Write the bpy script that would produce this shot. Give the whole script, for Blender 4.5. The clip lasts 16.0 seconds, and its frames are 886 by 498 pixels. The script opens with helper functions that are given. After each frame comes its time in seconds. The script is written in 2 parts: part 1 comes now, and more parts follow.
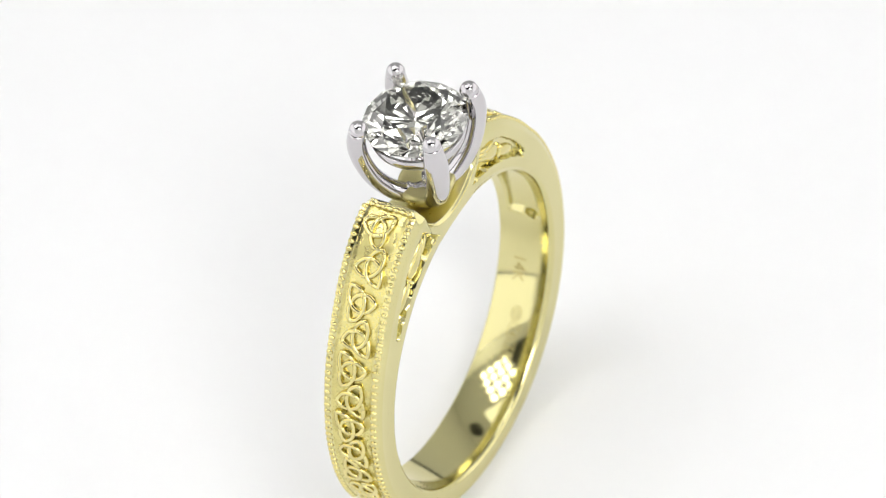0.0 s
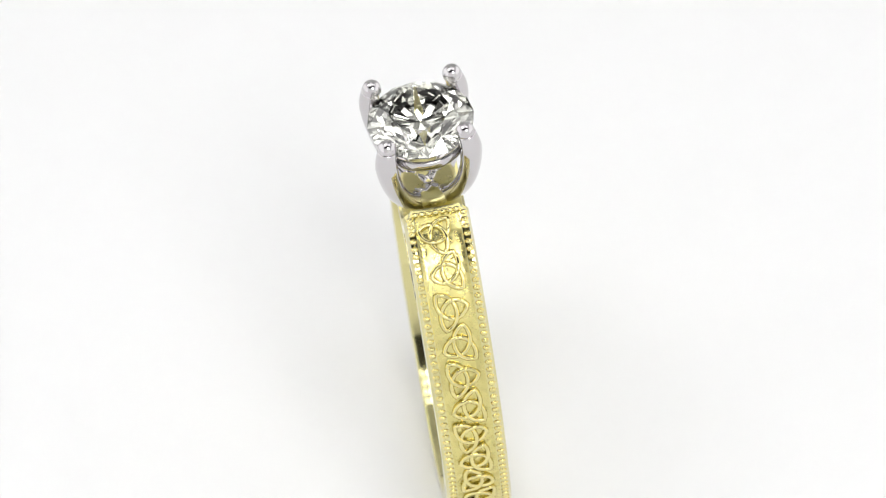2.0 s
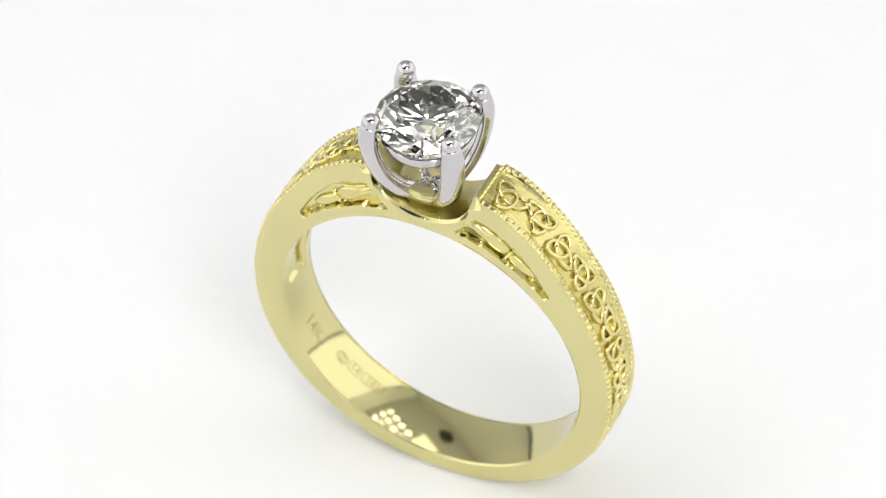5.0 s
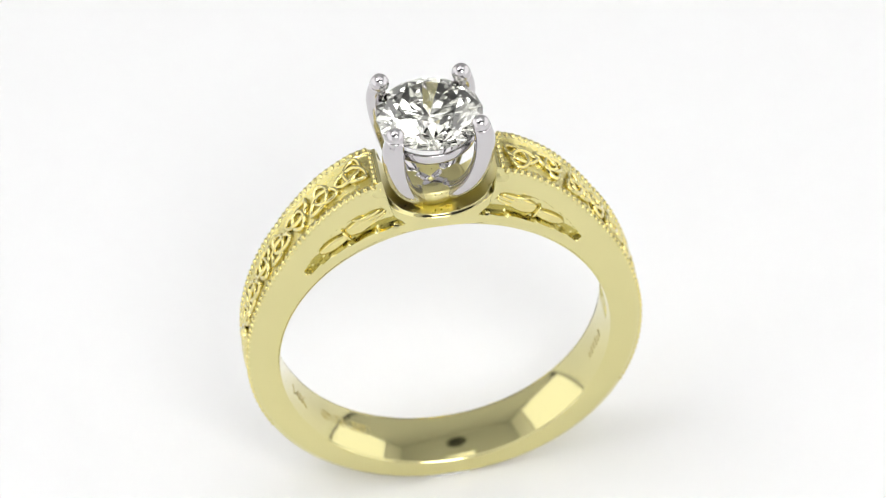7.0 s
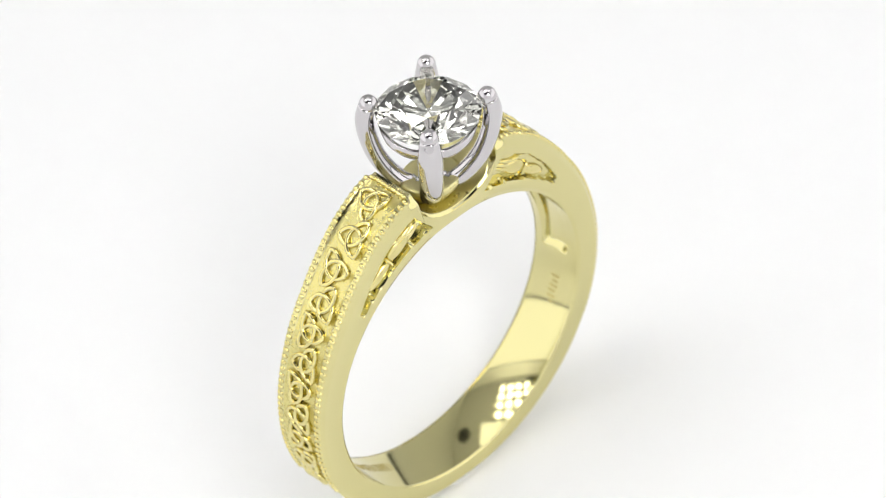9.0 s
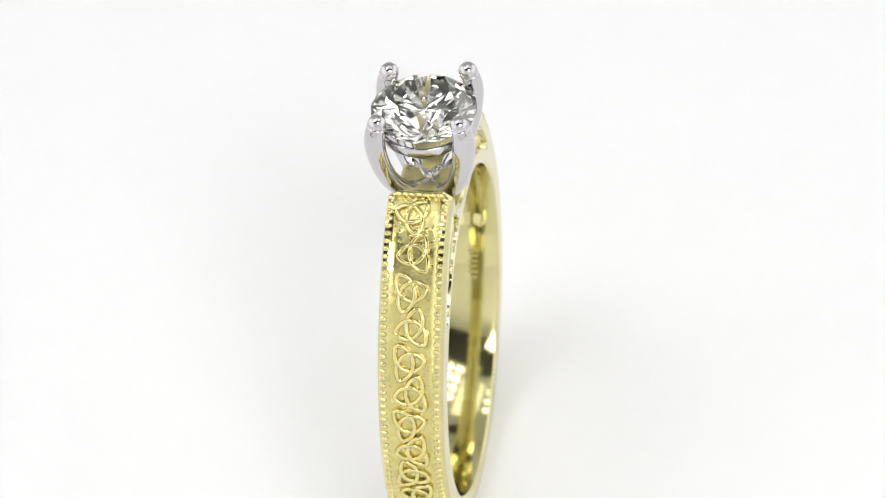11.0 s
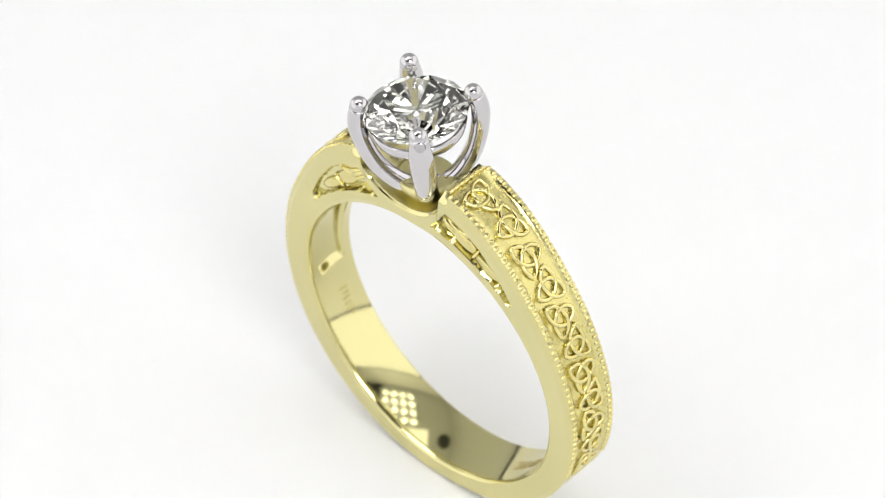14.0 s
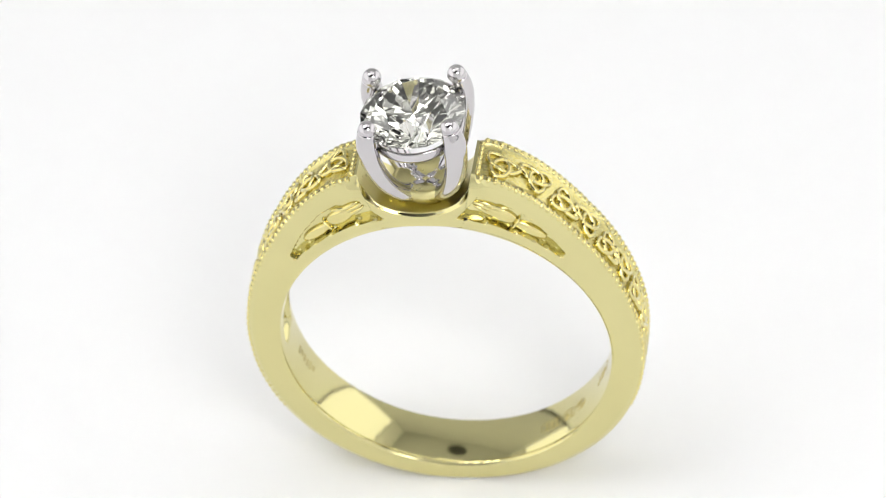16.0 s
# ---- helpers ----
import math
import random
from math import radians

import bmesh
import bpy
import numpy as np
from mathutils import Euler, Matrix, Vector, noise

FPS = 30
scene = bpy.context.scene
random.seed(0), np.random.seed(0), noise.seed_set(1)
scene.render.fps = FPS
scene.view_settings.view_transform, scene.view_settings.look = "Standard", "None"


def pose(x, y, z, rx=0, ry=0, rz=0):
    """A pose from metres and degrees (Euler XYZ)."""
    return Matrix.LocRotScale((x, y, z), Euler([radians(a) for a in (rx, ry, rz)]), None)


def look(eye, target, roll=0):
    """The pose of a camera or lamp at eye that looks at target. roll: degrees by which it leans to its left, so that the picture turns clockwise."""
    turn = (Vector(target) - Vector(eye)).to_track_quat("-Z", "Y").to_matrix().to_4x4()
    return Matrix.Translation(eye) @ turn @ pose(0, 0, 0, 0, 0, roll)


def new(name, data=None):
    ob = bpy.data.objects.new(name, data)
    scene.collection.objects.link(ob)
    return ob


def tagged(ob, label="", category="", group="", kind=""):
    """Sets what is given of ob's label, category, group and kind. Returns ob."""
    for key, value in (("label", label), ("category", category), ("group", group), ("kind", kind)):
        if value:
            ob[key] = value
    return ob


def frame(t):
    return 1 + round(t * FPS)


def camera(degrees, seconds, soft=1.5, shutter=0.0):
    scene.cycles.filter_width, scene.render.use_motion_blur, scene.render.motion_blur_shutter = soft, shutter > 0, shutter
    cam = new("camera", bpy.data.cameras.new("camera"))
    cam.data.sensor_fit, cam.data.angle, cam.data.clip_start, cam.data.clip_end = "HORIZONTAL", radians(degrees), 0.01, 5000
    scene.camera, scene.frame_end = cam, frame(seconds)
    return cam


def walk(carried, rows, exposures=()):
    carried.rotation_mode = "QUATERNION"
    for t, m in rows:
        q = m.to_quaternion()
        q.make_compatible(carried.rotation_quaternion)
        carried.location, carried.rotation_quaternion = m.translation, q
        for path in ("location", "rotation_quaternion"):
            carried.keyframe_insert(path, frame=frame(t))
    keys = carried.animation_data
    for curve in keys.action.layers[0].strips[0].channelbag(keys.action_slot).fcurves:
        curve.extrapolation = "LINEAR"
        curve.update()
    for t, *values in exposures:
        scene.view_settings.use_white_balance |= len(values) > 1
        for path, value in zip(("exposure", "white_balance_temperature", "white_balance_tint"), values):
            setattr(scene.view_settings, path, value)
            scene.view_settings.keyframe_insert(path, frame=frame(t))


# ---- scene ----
# One ring turns on a turntable inside a small white light box; the camera stands still.
MM = 0.001
FLOOR = -20.45          # floor below the turning axis' zero, in millimetres
SPEED, START = 18.157, 237.3

cam = camera(11.94, 16.0, soft=1.0)
cam.data.dof.use_dof = True
cam.data.dof.focus_distance = 0.198
cam.data.dof.aperture_fstop = 110.0
EYE = (0.0, -0.14904, 0.15925)
AIM = (0.000538, 0.0408, -0.024803)
STILL = look(EYE, AIM, -6.506)
walk(cam, [(0.0, STILL), (16.0, STILL)], exposures=[(0.0, 0.0), (16.0, 0.0)])

# ---- world ----
world = bpy.data.worlds.new("world")
scene.world = world
world.use_nodes = True
world.node_tree.nodes["Background"].inputs[0].default_value = (0.8, 0.85, 0.9, 1)
world.node_tree.nodes["Background"].inputs[1].default_value = 0.05

LED_LEFT, LED_RIGHT, LED_FRONT, DIFFUSER = 10.6, 4.2, 14.2, 1.5
# strengths of two added fill glows that brighten the stone
TOP_FILL, FRONT_FILL = 1.8, 4.0


# ---- materials ----
def material(name, color, rough, metal=0.0, bump=0.0, scale=900.0, vary=0.06, rvary=0.3, coat=0.0):
    m = bpy.data.materials.new(name)
    m.use_nodes = True
    t = m.node_tree
    b = t.nodes["Principled BSDF"]
    b.inputs["Metallic"].default_value = metal
    b.inputs["Coat Weight"].default_value = coat
    tc = t.nodes.new("ShaderNodeTexCoord")

    def grain(size, detail):
        n = t.nodes.new("ShaderNodeTexNoise")
        n.inputs["Scale"].default_value = size
        n.inputs["Detail"].default_value = detail
        t.links.new(tc.outputs["Object"], n.inputs["Vector"])
        return n

    fine, broad = grain(scale * 5, 4), grain(scale * 0.35, 2)
    mix = t.nodes.new("ShaderNodeMix")
    mix.data_type = "RGBA"
    mix.inputs[6].default_value = (*[c * (1 - vary) for c in color], 1)
    mix.inputs[7].default_value = (*[min(1, c * (1 + vary)) for c in color], 1)
    t.links.new(broad.outputs["Fac"], mix.inputs[0])
    t.links.new(mix.outputs[2], b.inputs["Base Color"])
    mr = t.nodes.new("ShaderNodeMapRange")
    mr.inputs[3].default_value = rough * (1 - rvary)
    mr.inputs[4].default_value = rough * (1 + rvary)
    t.links.new(fine.outputs["Fac"], mr.inputs[0])
    t.links.new(mr.outputs[0], b.inputs["Roughness"])
    if bump:
        bp = t.nodes.new("ShaderNodeBump")
        bp.inputs["Strength"].default_value = bump
        bp.inputs["Distance"].default_value = 0.00004
        t.links.new(fine.outputs["Fac"], bp.inputs["Height"])
        t.links.new(bp.outputs[0], b.inputs["Normal"])
    return m


def glow(name, color, strength):
    m = bpy.data.materials.new(name)
    m.use_nodes = True
    t = m.node_tree
    t.nodes.remove(t.nodes["Principled BSDF"])
    e = t.nodes.new("ShaderNodeEmission")
    e.inputs[0].default_value = (*color, 1)
    e.inputs[1].default_value = strength
    t.links.new(e.outputs[0], t.nodes["Material Output"].inputs[0])
    return m


def gem_material():
    m = bpy.data.materials.new("clear_stone")
    m.use_nodes = True
    t = m.node_tree
    t.nodes.remove(t.nodes["Principled BSDF"])
    g = t.nodes.new("ShaderNodeBsdfGlass")
    g.inputs["Color"].default_value = (1, 1, 0.976, 1)
    g.inputs["Roughness"].default_value = 0.0
    g.inputs["IOR"].default_value = 2.42
    t.links.new(g.outputs[0], t.nodes["Material Output"].inputs[0])
    return m


GOLD = material("yellow_gold", (0.67, 0.615, 0.305), 0.10, 1.0, bump=0.05, scale=500)
GOLD_BEAD = material("yellow_gold_beads", (0.71, 0.63, 0.28), 0.07, 1.0, scale=700)
GOLD_RELIEF = material("yellow_gold_relief", (0.71, 0.63, 0.28), 0.09, 1.0, bump=0.12, scale=600)
GOLD_GROUND = material("yellow_gold_ground", (0.66, 0.585, 0.235), 0.27, 1.0, bump=0.9, scale=420)
WHITE_GOLD = material("white_gold", (0.585, 0.565, 0.575), 0.06, 1.0, bump=0.03, scale=500, vary=0.03)
GOLD_SATIN = material("satin_gold", (0.68, 0.62, 0.30), 0.30, 1.0, bump=0.3, scale=420)
ENGRAVED = material("engraved_gold", (0.55, 0.47, 0.2), 0.35, 1.0, scale=900)
PUTTY = material("clear_putty", (0.82, 0.84, 0.84), 0.25, 0.0, bump=0.4, scale=500, coat=0.3)
PAPER = material("white_paper", (0.86, 0.86, 0.86), 0.6, 0.0, scale=60, vary=0.006)
LINING = material("grey_lining", (0.50, 0.50, 0.49), 0.7, 0.0, scale=60, vary=0.04)
FABRIC = material("white_fabric", (0.86, 0.86, 0.86), 0.8, 0.0, scale=80, vary=0.02)
BLACK = material("black_plastic", (0.015, 0.015, 0.016), 0.5, 0.0, scale=100)
ALU = material("grey_metal_housing", (0.45, 0.45, 0.46), 0.4, 1.0, scale=100)
LED_A = glow("led_left_glow", (1.0, 0.997, 0.995), LED_LEFT)
LED_B = glow("led_right_glow", (1.0, 0.997, 0.995), LED_RIGHT)
LED_C = glow("led_front_glow", (1.0, 0.997, 0.995), LED_FRONT)
LIT_FABRIC = glow("lit_diffuser", (1.0, 0.997, 0.995), DIFFUSER)
TOP_FILL_GLOW = glow("top_fill_glow", (1.0, 0.997, 0.995), TOP_FILL)
FRONT_FILL_GLOW = glow("front_fill_glow", (1.0, 0.997, 0.995), FRONT_FILL)
GEM = gem_material()

# ---- mesh helpers ----
TILT = radians(3.3)
LEAN = radians(0.8)
U0, V0, Z0 = -0.20, -0.09, -10.94


def ring_space(co):
    """Ring millimetres (x along the band, v across it, z up from its centre) into the thing's metres."""
    x, v, z = co
    u = U0 + x * math.cos(TILT) + z * math.sin(TILT)
    up = z * math.cos(TILT) - x * math.sin(TILT)
    h = Z0 + up * math.cos(LEAN) - v * math.sin(LEAN)
    w = V0 + v * math.cos(LEAN) + up * math.sin(LEAN)
    return (u * MM, -w * MM, (h - FLOOR) * MM)


def finish(name, me, mat, parent, label="", smooth=True):
    me.materials.append(mat)
    for p in me.polygons:
        p.use_smooth = smooth
    ob = new(name, me)
    ob.parent = parent
    if label:
        tagged(ob, label)
    return ob


def outward(me):
    bm = bmesh.new()
    bm.from_mesh(me)
    bmesh.ops.recalc_face_normals(bm, faces=bm.faces)
    bm.to_mesh(me)
    bm.free()


def ring_part(name, verts, faces, mat, parent, label="", smooth=True):
    me = bpy.data.meshes.new(name)
    dx, dv, dz = (-0.24, -0.03, 0.22) if parent.name == "head" else (0, 0, 0)
    me.from_pydata([ring_space((c[0] + dx, c[1] + dv, c[2] + dz)) for c in verts], [], faces)
    outward(me)
    return finish(name, me, mat, parent, label, smooth)


def part(name, bm, mat, parent, label="", smooth=False):
    me = bpy.data.meshes.new(name)
    bmesh.ops.recalc_face_normals(bm, faces=bm.faces)
    bm.to_mesh(me)
    bm.free()
    return finish(name, me, mat, parent, label, smooth)


def box(bm, x0, x1, y0, y1, z0, z1):
    c = Matrix.Translation(((x0 + x1) / 2, (y0 + y1) / 2, (z0 + z1) / 2)) @ Matrix.Diagonal((x1 - x0, y1 - y0, z1 - z0, 1))
    bmesh.ops.create_cube(bm, size=1, matrix=c)
    return bm


def tube(points, sizes, normals, sides=12, closed=False, caps=True):
    """Verts and faces of a tube along points; sizes are (across, deep) half widths, normals the deep way."""
    n = len(points)
    verts, faces = [], []
    for i in range(n):
        a = points[(i - 1) % n] if closed or i else points[0]
        b = points[(i + 1) % n] if closed or i < n - 1 else points[-1]
        tan = (b - a).normalized()
        deep = (normals[i] - tan * normals[i].dot(tan)).normalized()
        wide = tan.cross(deep)
        for k in range(sides):
            ang = 2 * math.pi * k / sides
            verts.append(points[i] + wide * sizes[i][0] * math.cos(ang) + deep * sizes[i][1] * math.sin(ang))
    for i in range(n if closed else n - 1):
        for k in range(sides):
            j, l = (i + 1) % n, (k + 1) % sides
            faces.append((i * sides + k, i * sides + l, j * sides + l, j * sides + k))
    if caps and not closed:
        faces.append(tuple(range(sides)))
        faces.append(tuple((n - 1) * sides + k for k in range(sides)))
    return verts, faces


def ball(c, rx, rv, rz, turn=None, rings=10, sides=16):
    verts, faces = [], []
    turn = turn or Matrix.Identity(3)
    for i in range(rings + 1):
        la = math.pi * i / rings
        for k in range(sides):
            lo = 2 * math.pi * k / sides
            q = turn @ Vector((rx * math.sin(la) * math.cos(lo), rv * math.sin(la) * math.sin(lo), rz * math.cos(la)))
            verts.append(Vector(c) + q)
    for i in range(rings):
        for k in range(sides):
            l = (k + 1) % sides
            faces.append((i * sides + k, i * sides + l, (i + 1) * sides + l, (i + 1) * sides + k))
    return verts, faces


def joined(pieces):
    verts, faces = [], []
    for v, f in pieces:
        o = len(verts)
        verts += v
        faces += [tuple(i + o for i in q) for q in f]
    return verts, faces


def spline(keys, n):
    """A smooth run of n points through the keys."""
    keys = [np.array(k, float) for k in keys]
    k = [2 * keys[0] - keys[1], *keys, 2 * keys[-1] - keys[-2]]
    out = []
    for s in np.linspace(0, len(keys) - 1, n):
        i = min(int(s), len(keys) - 2)
        t = s - i
        a, b, c, d = k[i:i + 4]
        out.append(0.5 * (2 * b + (c - a) * t + (2 * a - 5 * b + 4 * c - d) * t * t + (3 * b - a - 3 * c + d) * t ** 3))
    return out


# ---- light box ----
DARK_FROM = -0.05


def light_box():
    w, back, front, top, th = 0.20, 0.23, -0.21, 0.262, 0.006
    tagged(part("floor", box(bmesh.new(), -w, w, front, back, -th, 0), PAPER, None),
           "seamless white paper floor of the light box", "floor", kind="structure")
    for nm, b, lab in (("wall_west", (-w - th, -w, front, back, -th, top), "white fabric side wall of the light box"),
                       ("wall_east", (w, w + th, front, back, -th, top), "white fabric side wall of the light box"),
                       ("wall_north", (-w - th, w + th, back, back + th, -th, top), "grey lined back wall of the light box"),
                       ("wall_south", (-w - th, w + th, front - th, front, -th, top), "white fabric front wall of the light box")):
        tagged(part(nm, box(bmesh.new(), *b), LINING if nm == "wall_north" else FABRIC, None), lab, "wall", kind="structure")
    tagged(part("ceiling", box(bmesh.new(), -w - th, w + th, DARK_FROM, back + th, top, top + th), LINING, None),
           "grey lined ceiling of the light box", "ceiling", kind="structure")
    tagged(part("ceiling", box(bmesh.new(), -w - th, w + th, front - th, DARK_FROM, top, top + th), BLACK, None),
           "black lined ceiling over the open front", "ceiling", kind="structure")
    tagged(part("trim", box(bmesh.new(), -w + 0.001, w - 0.001, back - 0.004, back - 0.0005, 0.0, 0.012), BLACK, None),
           "black strip along the foot of the back wall", "trim", kind="structure")
    for sx in (-1, 1):
        x0, x1 = sorted((sx * (w - 0.004), sx * (w - 0.0005)))
        tagged(part("trim", box(bmesh.new(), x0, x1, front + 0.001, back - 0.005, 0.0, 0.003), BLACK, None),
               "thin black strip along the foot of a side wall", "trim", kind="structure")
        d = new("diffuser_or_fill")
        d.matrix_basis = pose(sx * (w - 0.003), 0.0, 0.003)
        tagged(d, "lit white diffuser panel on a light box side wall", "lamp", "diffusers of the light box")
        part("sheet", box(bmesh.new(), -0.002, 0.002, front + 0.012, back - 0.012, 0.004, 0.172), LIT_FABRIC, d)
        for z0, z1 in ((0.0, 0.004), (0.172, 0.178)):
            part("frame_rail", box(bmesh.new(), -0.0025, 0.0025, front + 0.012, back - 0.012, z0, z1), ALU, d)
    # unseen overhead fill, added to brighten the stone; only the side panels are diffusers
    d = new("diffuser_or_fill")
    d.matrix_basis = pose(0, 0.04, top - 0.004)
    tagged(d, "unseen lit fill sheet added under the middle of the ceiling", "lamp", "diffusers of the light box")
    part("sheet", box(bmesh.new(), -0.038, 0.038, -0.066, 0.066, -0.002, 0.001), TOP_FILL_GLOW, d)
    for y0, y1 in ((-0.070, -0.066), (0.066, 0.070)):
        part("frame_rail", box(bmesh.new(), -0.038, 0.038, y0, y1, -0.002, 0.0035), ALU, d)
    port = new("ceiling_port")
    port.matrix_basis = pose(0, 0.178, top)
    tagged(port, "black round port in the grey light box ceiling", "port")
    bm = bmesh.new()
    bmesh.ops.create_cone(bm, cap_ends=True, segments=48, radius1=0.028, radius2=0.030, depth=0.003,
                          matrix=Matrix.Translation((0, 0, -0.0018)))
    part("disc", bm, BLACK, port)


def led_panel(m, emit, label, body, nx=5, ny=5, pitch=0.016, size=0.005, fill=None):
    """A panel with rows of round LEDs; its local -z gives the light."""
    th = new("led_panel")
    th.matrix_basis = m
    tagged(th, label, "lamp", "led panels of the light box")
    hx, hy = nx * pitch / 2 + 0.004, ny * pitch / 2 + 0.004
    bm = box(bmesh.new(), -hx, hx, -hy, hy, 0.0, 0.004)
    part("housing", bm, body, th)
    # added glowing sheet behind the LEDs, extra fill light for the stone
    if fill:
        part("fill_sheet", box(bmesh.new(), -hx + 0.003, hx - 0.003, -hy + 0.003, hy - 0.003, -0.0008, -0.0001), fill, th)
    bm = bmesh.new()
    bmesh.ops.create_cone(bm, cap_ends=True, segments=16, radius1=size * 0.9, radius2=size, depth=0.0015)
    led = bpy.data.meshes.new("led")
    bm.to_mesh(led)
    bm.free()
    led.materials.append(emit)
    for i in range(nx):
        for j in range(ny):
            o = new("led", led)
            o.parent = th
            o.location = ((i - (nx - 1) / 2) * pitch, (j - (ny - 1) / 2) * pitch, -0.0012)


light_box()
led_panel(pose(-0.108, 0.0, 0.2565), LED_A, "lit square panel of round white LEDs under the ceiling", ALU, 4, 4, 0.032, 0.010)
led_panel(pose(0.108, 0.01, 0.2565), LED_B, "lit square panel of round white LEDs under the ceiling", ALU, 4, 4, 0.032, 0.010)
led_panel(look((0.06, -0.160, 0.202), (0, 0, 0)), LED_C, "lit square panel of round white LEDs above the camera", BLACK, 5, 5, 0.018, 0.007, FRONT_FILL_GLOW)

# ---- the ring ----
ring = new("ring")
tagged(ring, "engraved yellow gold ring with a round diamond in white prongs", "ring")

INNER = 8.30
DOME = 0.14
OUT_A = (14, 20, 29, 39, 48, 57, 66, 75, 90, 110, 130, 150, 180)
OUT_R = (11.74, 11.70, 11.35, 10.84, 10.45, 10.24, 10.06, 9.95, 9.86, 9.80, 9.72, 9.60, 9.42)
WID_A = (0, 50, 90, 130, 180)
WID_W = (1.60, 1.60, 1.57, 1.59, 1.62)
CUP_X, CUP_Z = 2.80, 11.40
ENDS = (15.0, 118.0)


def rad_out(deg):
    return float(np.interp(abs(deg), OUT_A, OUT_R))


def half_width(deg):
    return float(np.interp(abs(deg), WID_A, WID_W))


RECESS = np.array(((6.82, 6.45), (6.45, 7.15), (6.02, 7.88), (5.0, 9.12), (3.7, 9.98), (3.0, 10.22), (2.5, 9.6),
                   (1.75, 8.82), (3.4, 8.42), (4.95, 7.60), (6.0, 6.75), (6.6, 6.15)))


def poly_depth(px, pz, poly):
    """Distance inside the outline (negative outside), for arrays."""
    inside = np.zeros(px.shape, bool)
    dist = np.full(px.shape, 1e9)
    for (ax, az), (bx, bz) in zip(poly, np.roll(poly, -1, 0)):
        ex, ez = bx - ax, bz - az
        t = np.clip(((px - ax) * ex + (pz - az) * ez) / (ex * ex + ez * ez), 0, 1)
        dist = np.minimum(dist, np.hypot(px - ax - t * ex, pz - az - t * ez))
        hit = (az > pz) != (bz > pz)
        cross = ax + (pz - az) / (bz - az if bz != az else 1e-9) * ex
        inside ^= hit & (px < cross)
    return np.where(inside, dist, -dist)


def smooth(a, lo, hi):
    t = np.clip((a - lo) / (hi - lo), 0, 1)
    return t * t * (3 - 2 * t)


def build_band():
    # columns: inner angle, outer point
    cols = []
    for phi in np.linspace(-90, 90, 73):
        s, c = math.sin(radians(phi)), math.cos(radians(phi))
        cols.append((13.6 * s, CUP_X * s, CUP_Z - (CUP_Z - 9.08) * c))
    shank = list(np.arange(14.3, 52, 0.3)) + list(np.arange(52, 97, 0.4)) + list(np.arange(97, 124, 1.0)) + list(np.arange(124, 180.1, 2.0))
    for a in shank:
        r = rad_out(a)
        cols.append((a, r * math.sin(radians(a)), r * math.cos(radians(a))))
    for a in [-b for b in reversed(shank[:-1])]:
        r = rad_out(a)
        cols.append((a, r * math.sin(radians(a)), r * math.cos(radians(a))))
    cols = np.array(cols)
    ang = np.abs(cols[:, 0])
    w = np.interp(ang, WID_A, WID_W)
    ix, iz = INNER * np.sin(np.radians(cols[:, 0])), INNER * np.cos(np.radians(cols[:, 0]))
    ox, oz = cols[:, 1], cols[:, 2]
    carved = smooth(ang, ENDS[0], ENDS[0] + 0.6) * (1 - smooth(ang, ENDS[1], ENDS[1] + 6))
    corner = 0.26 * smooth(ang, 9.0, 13.0) * (1 - smooth(ang, 14.3, 17.0))
    rows = []
    # inner face, gently domed across, with a shallow hollow behind each shoulder
    for k in np.linspace(-1, 1, 33)[:-1]:
        v = k * (w - 0.10)
        sink = -DOME * (1 - k * k) + 0.04 * smooth(np.abs(k), 0.93, 1.0)
        hollow = 0.30 * smooth(ang, 30.0, 34.0) * (1 - smooth(ang + 0.8 * np.sin(3 * v + 1), 88.5, 92.5)) * (1 - smooth(np.abs(v), 0.72, 0.90))
        sc = 1 + (sink + hollow) / INNER
        rows.append((ix * sc, v, iz * sc))

    def side(sign):
        for q in np.linspace(0, 1, 40)[:-1]:
            px, pz = ix + (ox - ix) * q, iz + (oz - iz) * q
            v = w - 0.10 * (1 - smooth(q, 0, 0.09)) - (0.16 + corner) * smooth(q, 0.80, 1.0)
            cut = smooth(poly_depth(np.abs(px), pz, RECESS), 0.0, 0.07) * np.interp(np.hypot(px, pz), (9.0, 9.5, 10.3), (0.38, 0.29, 0.20))
            yield (px, sign * (v - cut), pz)

    rows += list(side(1))
    first = len(rows)
    for k in np.linspace(1, -1, 25):
        v = k * (w - 0.16 - corner)
        dip = 0.10 * (1 - smooth(np.abs(v), 0.98, 1.18)) * carved
        length = np.hypot(ox, oz)
        sc = 1 - dip / length
        rows.append((ox * sc, v, oz * sc))
    last = len(rows) - 1
    rows += list(reversed([r for r in side(-1)]))
    n, m = len(cols), len(rows)
    verts = np.stack([np.stack([r[0], np.broadcast_to(r[1], r[0].shape), r[2]], 1) for r in rows], 1).reshape(-1, 3)
    faces = []
    for i in range(n):
        j = (i + 1) % n
        for k in range(m):
            l = (k + 1) % m
            faces.append((i * m + k, i * m + l, j * m + l, j * m + k))
    me = bpy.data.meshes.new("band")
    me.from_pydata([ring_space(c) for c in verts], [], faces)
    outward(me)
    ob = finish("band", me, GOLD, ring, "polished yellow gold band with recessed shoulders")
    me.materials.append(GOLD_GROUND)
    me.materials.append(GOLD_SATIN)
    for p in me.polygons:
        if max(i // m for i in p.vertices) < 73 and all(first <= i % m <= last for i in p.vertices):
            p.material_index = 2
        c = [verts[i] for i in p.vertices]
        if min(carved[i // m] for i in p.vertices) > 0.5 and all(first <= i % m <= last for i in p.vertices) and max(abs(q[1]) for q in c) < 1.12:
            p.material_index = 1
    me.set_sharp_from_angle(angle=radians(40))
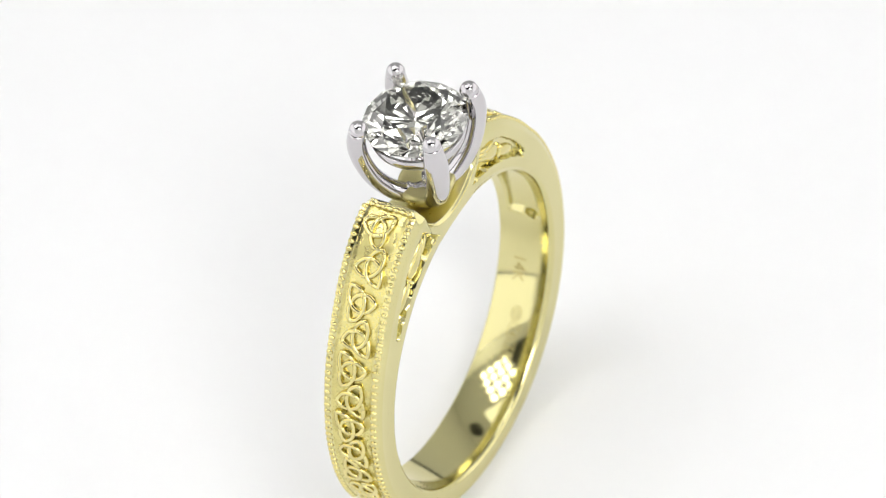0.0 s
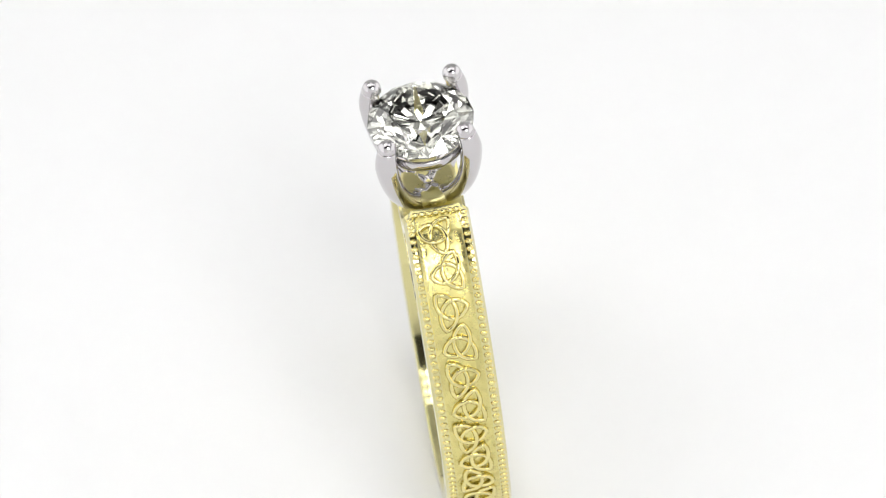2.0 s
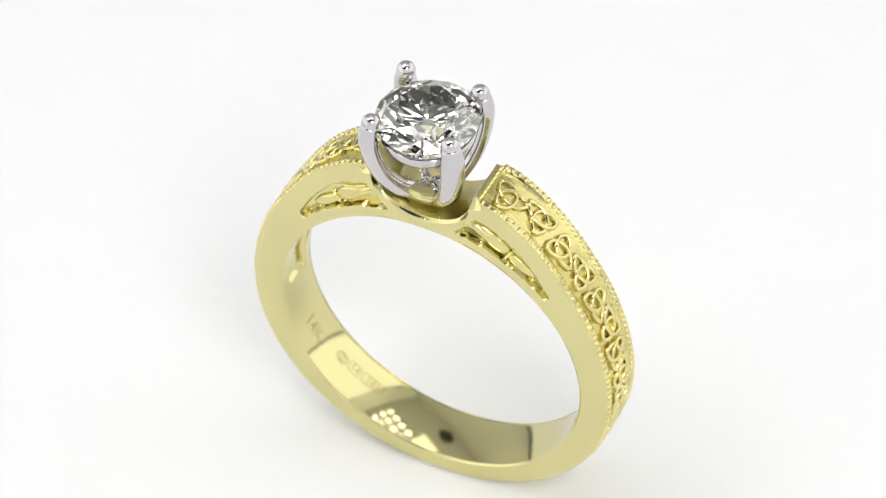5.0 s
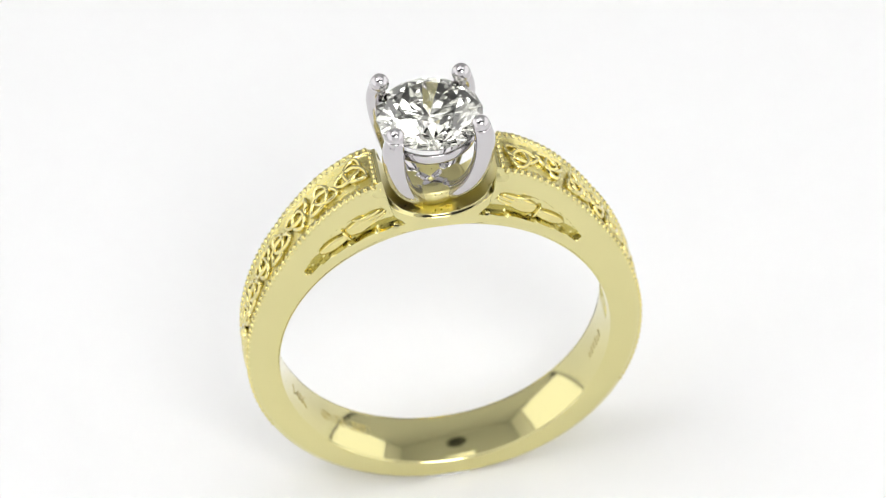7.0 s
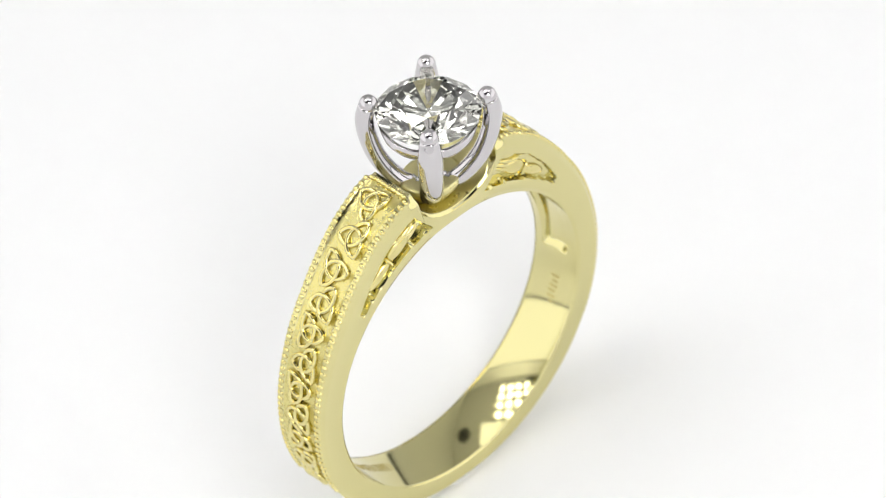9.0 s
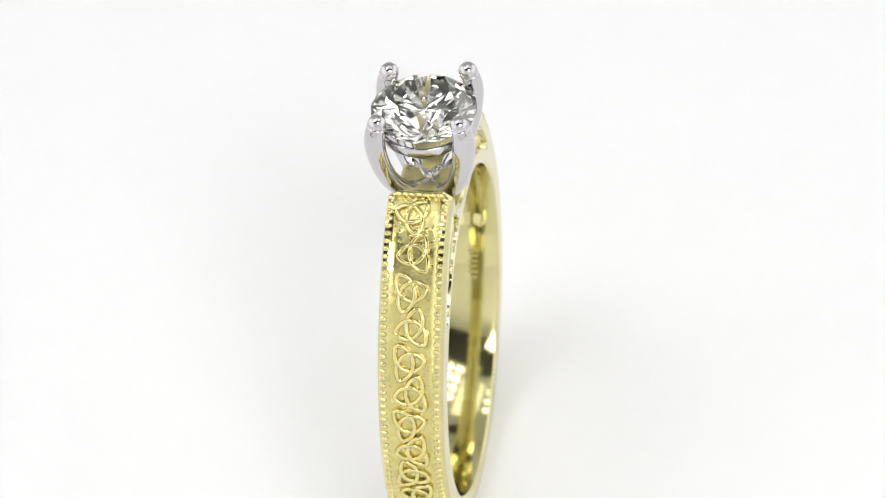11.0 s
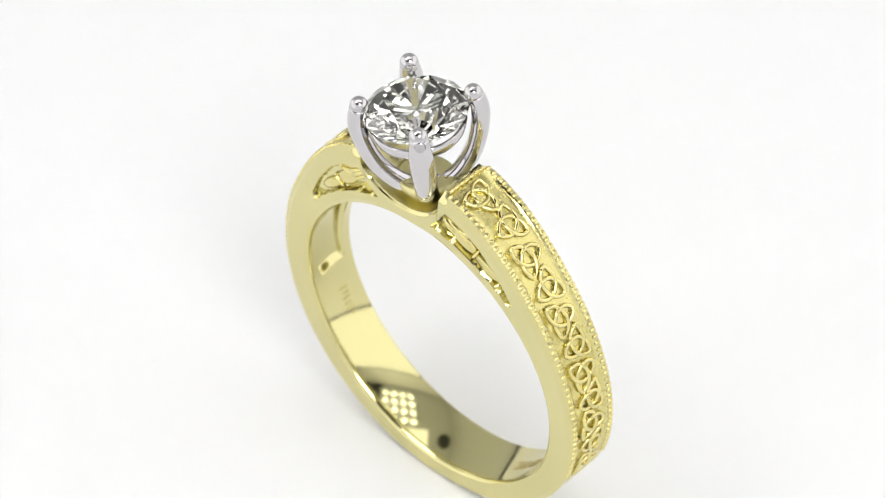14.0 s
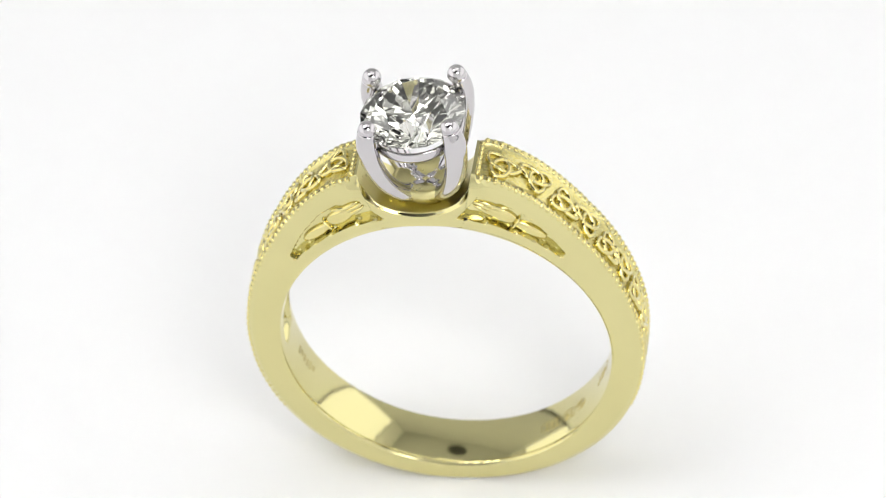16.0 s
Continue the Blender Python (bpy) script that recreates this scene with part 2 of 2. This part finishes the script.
    return ob


band = build_band()


def on_band(deg, v, lift):
    r = rad_out(deg) + lift
    return Vector((r * math.sin(radians(deg)), v, r * math.cos(radians(deg))))


def band_normal(deg):
    d = on_band(deg + 0.5, 0, 0) - on_band(deg - 0.5, 0, 0)
    n = Vector((-d.z, 0, d.x)).normalized()
    return n if n.dot(on_band(deg, 0, 0)) > 0 else -n


def knot(center, side, spin, R=0.87):
    """Three interlaced almond loops; the single loop points to -side across the band."""
    pieces = []
    corner = [Vector((math.cos(radians(a)), math.sin(radians(a)))) * R / math.sqrt(3) for a in (90, 210, 330)]
    for i in range(3):
        p, q = corner[(i + 1) % 3], corner[(i + 2) % 3]
        mid = (p + q) / 2
        along = (mid - corner[i]).normalized()
        loop = []
        for cen, sgn in ((p, 1), (q, -1)):
            base = math.atan2(corner[i].y - cen.y, corner[i].x - cen.x)
            tip = mid + along * R * math.sqrt(3) / 2
            end = math.atan2(tip.y - cen.y, tip.x - cen.x)
            d = (end - base + math.pi) % (2 * math.pi) - math.pi
            arc = [cen + Vector((math.cos(base + d * s), math.sin(base + d * s))) * R for s in np.linspace(0, 1, 13)]
            loop += arc[:-1] if sgn > 0 else arc[::-1][:-1]
        pts, nor, siz = [], [], []
        for k, c in enumerate(loop):
            across, down = c.y * math.cos(spin) + c.x * math.sin(spin), c.x * math.cos(spin) - c.y * math.sin(spin)
            deg = center + math.degrees(down * 1.0 / rad_out(center))
            weave = 0.03 * math.sin(6 * math.pi * k / len(loop))
            pts.append(on_band(deg, side * (0.14 + across * 0.88), -0.02 + weave))
            nor.append(band_normal(deg))
            siz.append((0.122, 0.125))
        pieces.append(tube(pts, siz, nor, 8, closed=True))
    return joined(pieces)


def mirrored(shape, half):
    return ([Vector((-v[0], -v[1], v[2])) for v in shape[0]], shape[1]) if half else shape


SPINS = (75, 8, -10, 14, -6, 10, -14, 6, 12, -8, 9)

for half in (0, 1):
    for i in range(11):
        shape = knot(20.6 + 9.2 * i, 1 if i % 2 == 0 else -1, radians(SPINS[i]))
        ring_part("knot_relief", *mirrored(shape, half), GOLD_RELIEF, band, "raised three-looped knot" if i == 0 else "")


def build_beads():
    me = bpy.data.meshes.new("bead")
    bm = bmesh.new()
    bmesh.ops.create_icosphere(bm, subdivisions=2, radius=0.150 * MM)
    bm.to_mesh(me)
    bm.free()
    me.materials.append(GOLD_BEAD)
    for p in me.polygons:
        p.use_smooth = True
    spots = []
    for side in (-1, 1):
        a = 16.2
        while a < ENDS[1] - 1:
            spots.append(on_band(a, side * (half_width(a) - 0.30), -0.05))
            a += math.degrees(0.365 / rad_out(a))
    for k in range(1, 8):
        spots.append(on_band(15.2, -1.32 + 0.33 * k, 0.0))
    for half in (0, 1):
        for s in spots:
            o = new("bead", me)
            o.parent = band
            o.location = ring_space((-s.x, -s.y, s.z) if half else s)
            o.scale = (1, 1.3, 1)


def relief(sx, sv):
    """A low leaf-and-cuff ornament lying on the floor of a shoulder recess."""
    lean = radians(36)

    def put(name, a, b, ra, rb, rv, deg):
        # a along the recess, b towards the outside
        ca, sa = math.cos(lean), math.sin(lean)
        x, z = 4.25 + a * ca + b * sa, 8.62 - a * sa + b * ca
        v, f = ball((x, 1.38, z), ra, rv, rb, Matrix.Rotation(lean + radians(deg), 3, "Y"))
        ring_part(name, [Vector((c.x * sx, c.y * sv, c.z)) for c in v], f, GOLD_RELIEF, band)

    put("relief_cuff", 1.25, -0.02, 0.92, 0.30, 0.17, 0)
    put("relief_collar", 0.45, 0.03, 0.11, 0.42, 0.25, 0)
    put("relief_leaf", -0.38, 0.06, 0.85, 0.42, 0.22, -4)
    put("relief_lobe", -1.20, 0.30, 0.60, 0.14, 0.18, -8)
    put("relief_lobe", -1.38, 0.08, 0.66, 0.14, 0.20, -4)
    put("relief_lobe", -1.25, -0.14, 0.60, 0.14, 0.18, 0)
    put("relief_lobe", -0.68, 0.46, 0.46, 0.13, 0.18, -26)


for sx in (1, -1):
    for sv in (1, -1):
        relief(sx, sv)

# ---- head with four prongs ----
head = new("head")
head.parent = ring
tagged(head, "polished white gold four-prong head")


TIPS = {(1, 1): (2.18, 1.84), (1, -1): (1.86, -1.92), (-1, -1): (-2.08, -1.88), (-1, 1): (-1.92, 2.02)}


def prong(sx, sv):
    tx, tv = TIPS[sx, sv]
    fx, fv = abs(tx) / 1.90, abs(tv) / 1.77
    keys = [(0.15, 0.12, 9.42), (0.75, 0.66, 9.62), (1.22, 1.12, 10.25), (1.66, 1.56, 11.3), (1.95, 1.84, 12.6), (2.05, 1.93, 13.8), (1.94, 1.81, 14.62)]
    pts = [Vector((p[0] * sx * fx, p[1] * sv * fv, p[2])) for p in spline(keys, 36)]
    n = len(pts)
    sizes, normals = [], []
    for i, p in enumerate(pts):
        s = i / (n - 1)
        sizes.append((float(np.interp(s, (0, 0.35, 0.8, 1), (0.52, 0.58, 0.60, 0.47))), float(np.interp(s, (0, 0.4, 0.8, 1), (0.42, 0.45, 0.47, 0.43)))))
        normals.append(Vector((sx, sv, 0.4)).normalized())
    body = tube(pts, sizes, normals, 16)
    tip = ball((tx, tv, 14.72), 0.47, 0.47, 0.47)
    ring_part("prong", *joined([body, tip]), WHITE_GOLD, head)


def lathe(profile, steps=64, cx=0.0):
    verts, faces = [], []
    m = len(profile)
    for i in range(steps):
        a = 2 * math.pi * i / steps
        verts += [Vector((cx + r * math.cos(a), r * math.sin(a), z)) for r, z in profile]
    for i in range(steps):
        for k in range(m):
            j, l = (i + 1) % steps, (k + 1) % m
            faces.append((i * m + k, i * m + l, j * m + l, j * m + k))
    return verts, faces


for sx in (1, -1):
    for sv in (1, -1):
        prong(sx, sv)
ring_part("gallery_rail", *lathe([(1.82, 12.80), (1.95, 12.72), (2.14, 12.76), (2.26, 12.95), (2.38, 13.40), (2.30, 13.52), (2.02, 13.30)]), WHITE_GOLD, head)
SADDLE = lathe([(0.02, 8.8), (0.9, 8.82), (1.5, 8.95), (2.0, 9.40), (2.28, 9.80), (2.2, 10.08), (1.9, 10.1), (1.2, 9.95), (0.02, 9.75)])
ring_part("base_cup", [Vector((c.x * 0.72, c.y * 0.60, c.z)) for c in SADDLE[0]], SADDLE[1], GOLD_SATIN, head)


def diamond():
    R, cx, gz = 2.57, 0.02, 14.10
    hc, hp, gird = 0.77, 2.21, 0.07
    rt, rs, rl = 0.57 * R, 0.775 * R, 0.22 * R

    def at(r, deg, z):
        return Vector((cx + r * math.cos(radians(deg)), r * math.sin(radians(deg)), gz + z))

    sp = rs * math.cos(radians(22.5))
    lp = rl * math.cos(radians(22.5))
    T = [at(rt, 45 * i, hc) for i in range(8)]
    Sp = [at(rs, 45 * i + 22.5, hc * (R - sp) / (R - rt)) for i in range(8)]
    G = [at(R, 22.5 * j, 0) for j in range(16)]
    B = [at(R, 22.5 * j, -gird) for j in range(16)]
    L = [at(rl, 45 * i + 22.5, -gird - hp * (1 - lp / R)) for i in range(8)]
    verts = T + Sp + G + B + L + [at(0, 0, -gird - hp)]
    t, s, g, b, l, c = 0, 8, 16, 32, 48, 56
    faces = [tuple(range(8))]
    for i in range(8):
        j = (i + 1) % 8
        faces += [(t + i, s + i, t + j), (t + i, s + (i - 1) % 8, g + 2 * i, s + i),
                  (s + i, g + 2 * i, g + 2 * i + 1), (s + i, g + 2 * i + 1, g + (2 * i + 2) % 16),
                  (b + 2 * i, l + (i - 1) % 8, c, l + i), (l + i, b + 2 * i + 1, b + 2 * i), (l + i, b + (2 * i + 2) % 16, b + 2 * i + 1)]
    for k in range(16):
        faces.append((g + k, b + k, b + (k + 1) % 16, g + (k + 1) % 16))
    ring_part("diamond", verts, faces, GEM, head, "round brilliant-cut clear diamond", smooth=False)


diamond()


# ---- stamped marks inside the band ----
def stamp_text(words, deg, v0, size, flip=1):
    cu = bpy.data.curves.new("text", "FONT")
    cu.body, cu.size, cu.align_x, cu.align_y = words, size, "CENTER", "CENTER"
    cu.extrude = 0.01
    tmp = new("text", cu)
    bpy.context.view_layer.update()
    me = bpy.data.meshes.new_from_object(tmp.evaluated_get(bpy.context.evaluated_depsgraph_get()))
    bpy.data.objects.remove(tmp)
    for vert in me.vertices:
        x, y, z = vert.co
        v = v0 + flip * y
        a = radians(deg + flip * math.degrees(x / INNER))
        k = v / 1.5
        r = INNER - DOME * (1 - k * k) - 0.012 - z
        vert.co = ring_space((r * math.sin(a), v, r * math.cos(a)))
    outward(me)
    finish("stamp", me, ENGRAVED, band, "tiny stamped mark", smooth=False)


stamp_text("14K", -115.5, 0.25, 0.95, -1)


def stamp_bars(deg, v0):
    """A worn stamp that cannot be read, as short bars."""
    pieces = []
    for i, (tall, off) in enumerate(((0.5, 0), (0.34, 0.05), (0.5, 0), (0.42, -0.04), (0.5, 0), (0.3, 0.06))):
        corners = []
        for lift in (-0.015, 0.03):
            for da, dv in ((-0.07, -tall / 2), (0.07, -tall / 2), (0.07, tall / 2), (-0.07, tall / 2)):
                a, v = radians(deg + i * 2.1 + math.degrees(da / INNER)), v0 + off + dv
                r = INNER - DOME * (1 - (v / 1.5) ** 2) + lift
                corners.append(Vector((r * math.sin(a), v, r * math.cos(a))))
        pieces.append((corners, [(0, 1, 2, 3), (4, 5, 6, 7), (0, 1, 5, 4), (1, 2, 6, 5), (2, 3, 7, 6), (3, 0, 4, 7)]))
    ring_part("stamp", *joined(pieces), ENGRAVED, band, "worn tiny stamped mark", smooth=False)


stamp_bars(103, 0.25)
stamp_text("14", -139.0, -0.12, 0.62, -1)
stamp_text("585", -147.5, -0.15, 0.62, -1)


def stamp_frame(deg, v0, long, tall, round_ends):
    """A thin raised outline round a stamped mark."""
    pts, nor = [], []
    for k in range(32):
        a = 2 * math.pi * k / 32
        c, d = math.cos(a), math.sin(a)
        e = 1.0 if round_ends else 0.35
        c, d = math.copysign(abs(c) ** e, c), math.copysign(abs(d) ** e, d)
        v, t = v0 + tall / 2 * d, radians(deg) + long / 2 * c / INNER
        r = INNER - DOME * (1 - (v / 1.5) ** 2) - 0.005
        pts.append(Vector((r * math.sin(t), v, r * math.cos(t))))
        nor.append(Vector((-math.sin(t), 0, -math.cos(t))))
    ring_part("stamp_frame", *tube(pts, [(0.022, 0.015)] * 32, nor, 6, closed=True), ENGRAVED, band)


for shrink in (1.0, 0.68, 0.36):
    stamp_frame(-132.5, -0.05, 0.8 * shrink, 0.6 * shrink, True)
stamp_frame(-139.0, -0.12, 0.8, 0.62, False)
stamp_frame(-147.5, -0.15, 1.35, 0.62, False)
build_beads()

# ---- putty under the ring ----
putty = new("putty")
tagged(putty, "small flattened blob of clear putty under the ring", "putty")


def build_putty():
    verts, faces = ball((-0.5, -0.15, 0), 2.2, 1.5, 0.5, rings=12, sides=28)
    out = []
    for c in verts:
        k = 1 + 0.10 * noise.noise(Vector((c.x * 0.9, c.y * 0.9, c.z * 2 + 3)))
        out.append(((c.x * k) * MM, -(c.y * k) * MM, max(0.0, c.z * k) * MM))
    me = bpy.data.meshes.new("putty")
    me.from_pydata(out, [], faces)
    outward(me)
    finish("blob", me, PUTTY, putty)


build_putty()


def motions():
    rows = [(0.5 * i, pose(0.00011, 0, 0, 0, 0, START + SPEED * 0.5 * i)) for i in range(33)]
    walk(ring, rows)
    walk(putty, rows)


motions()
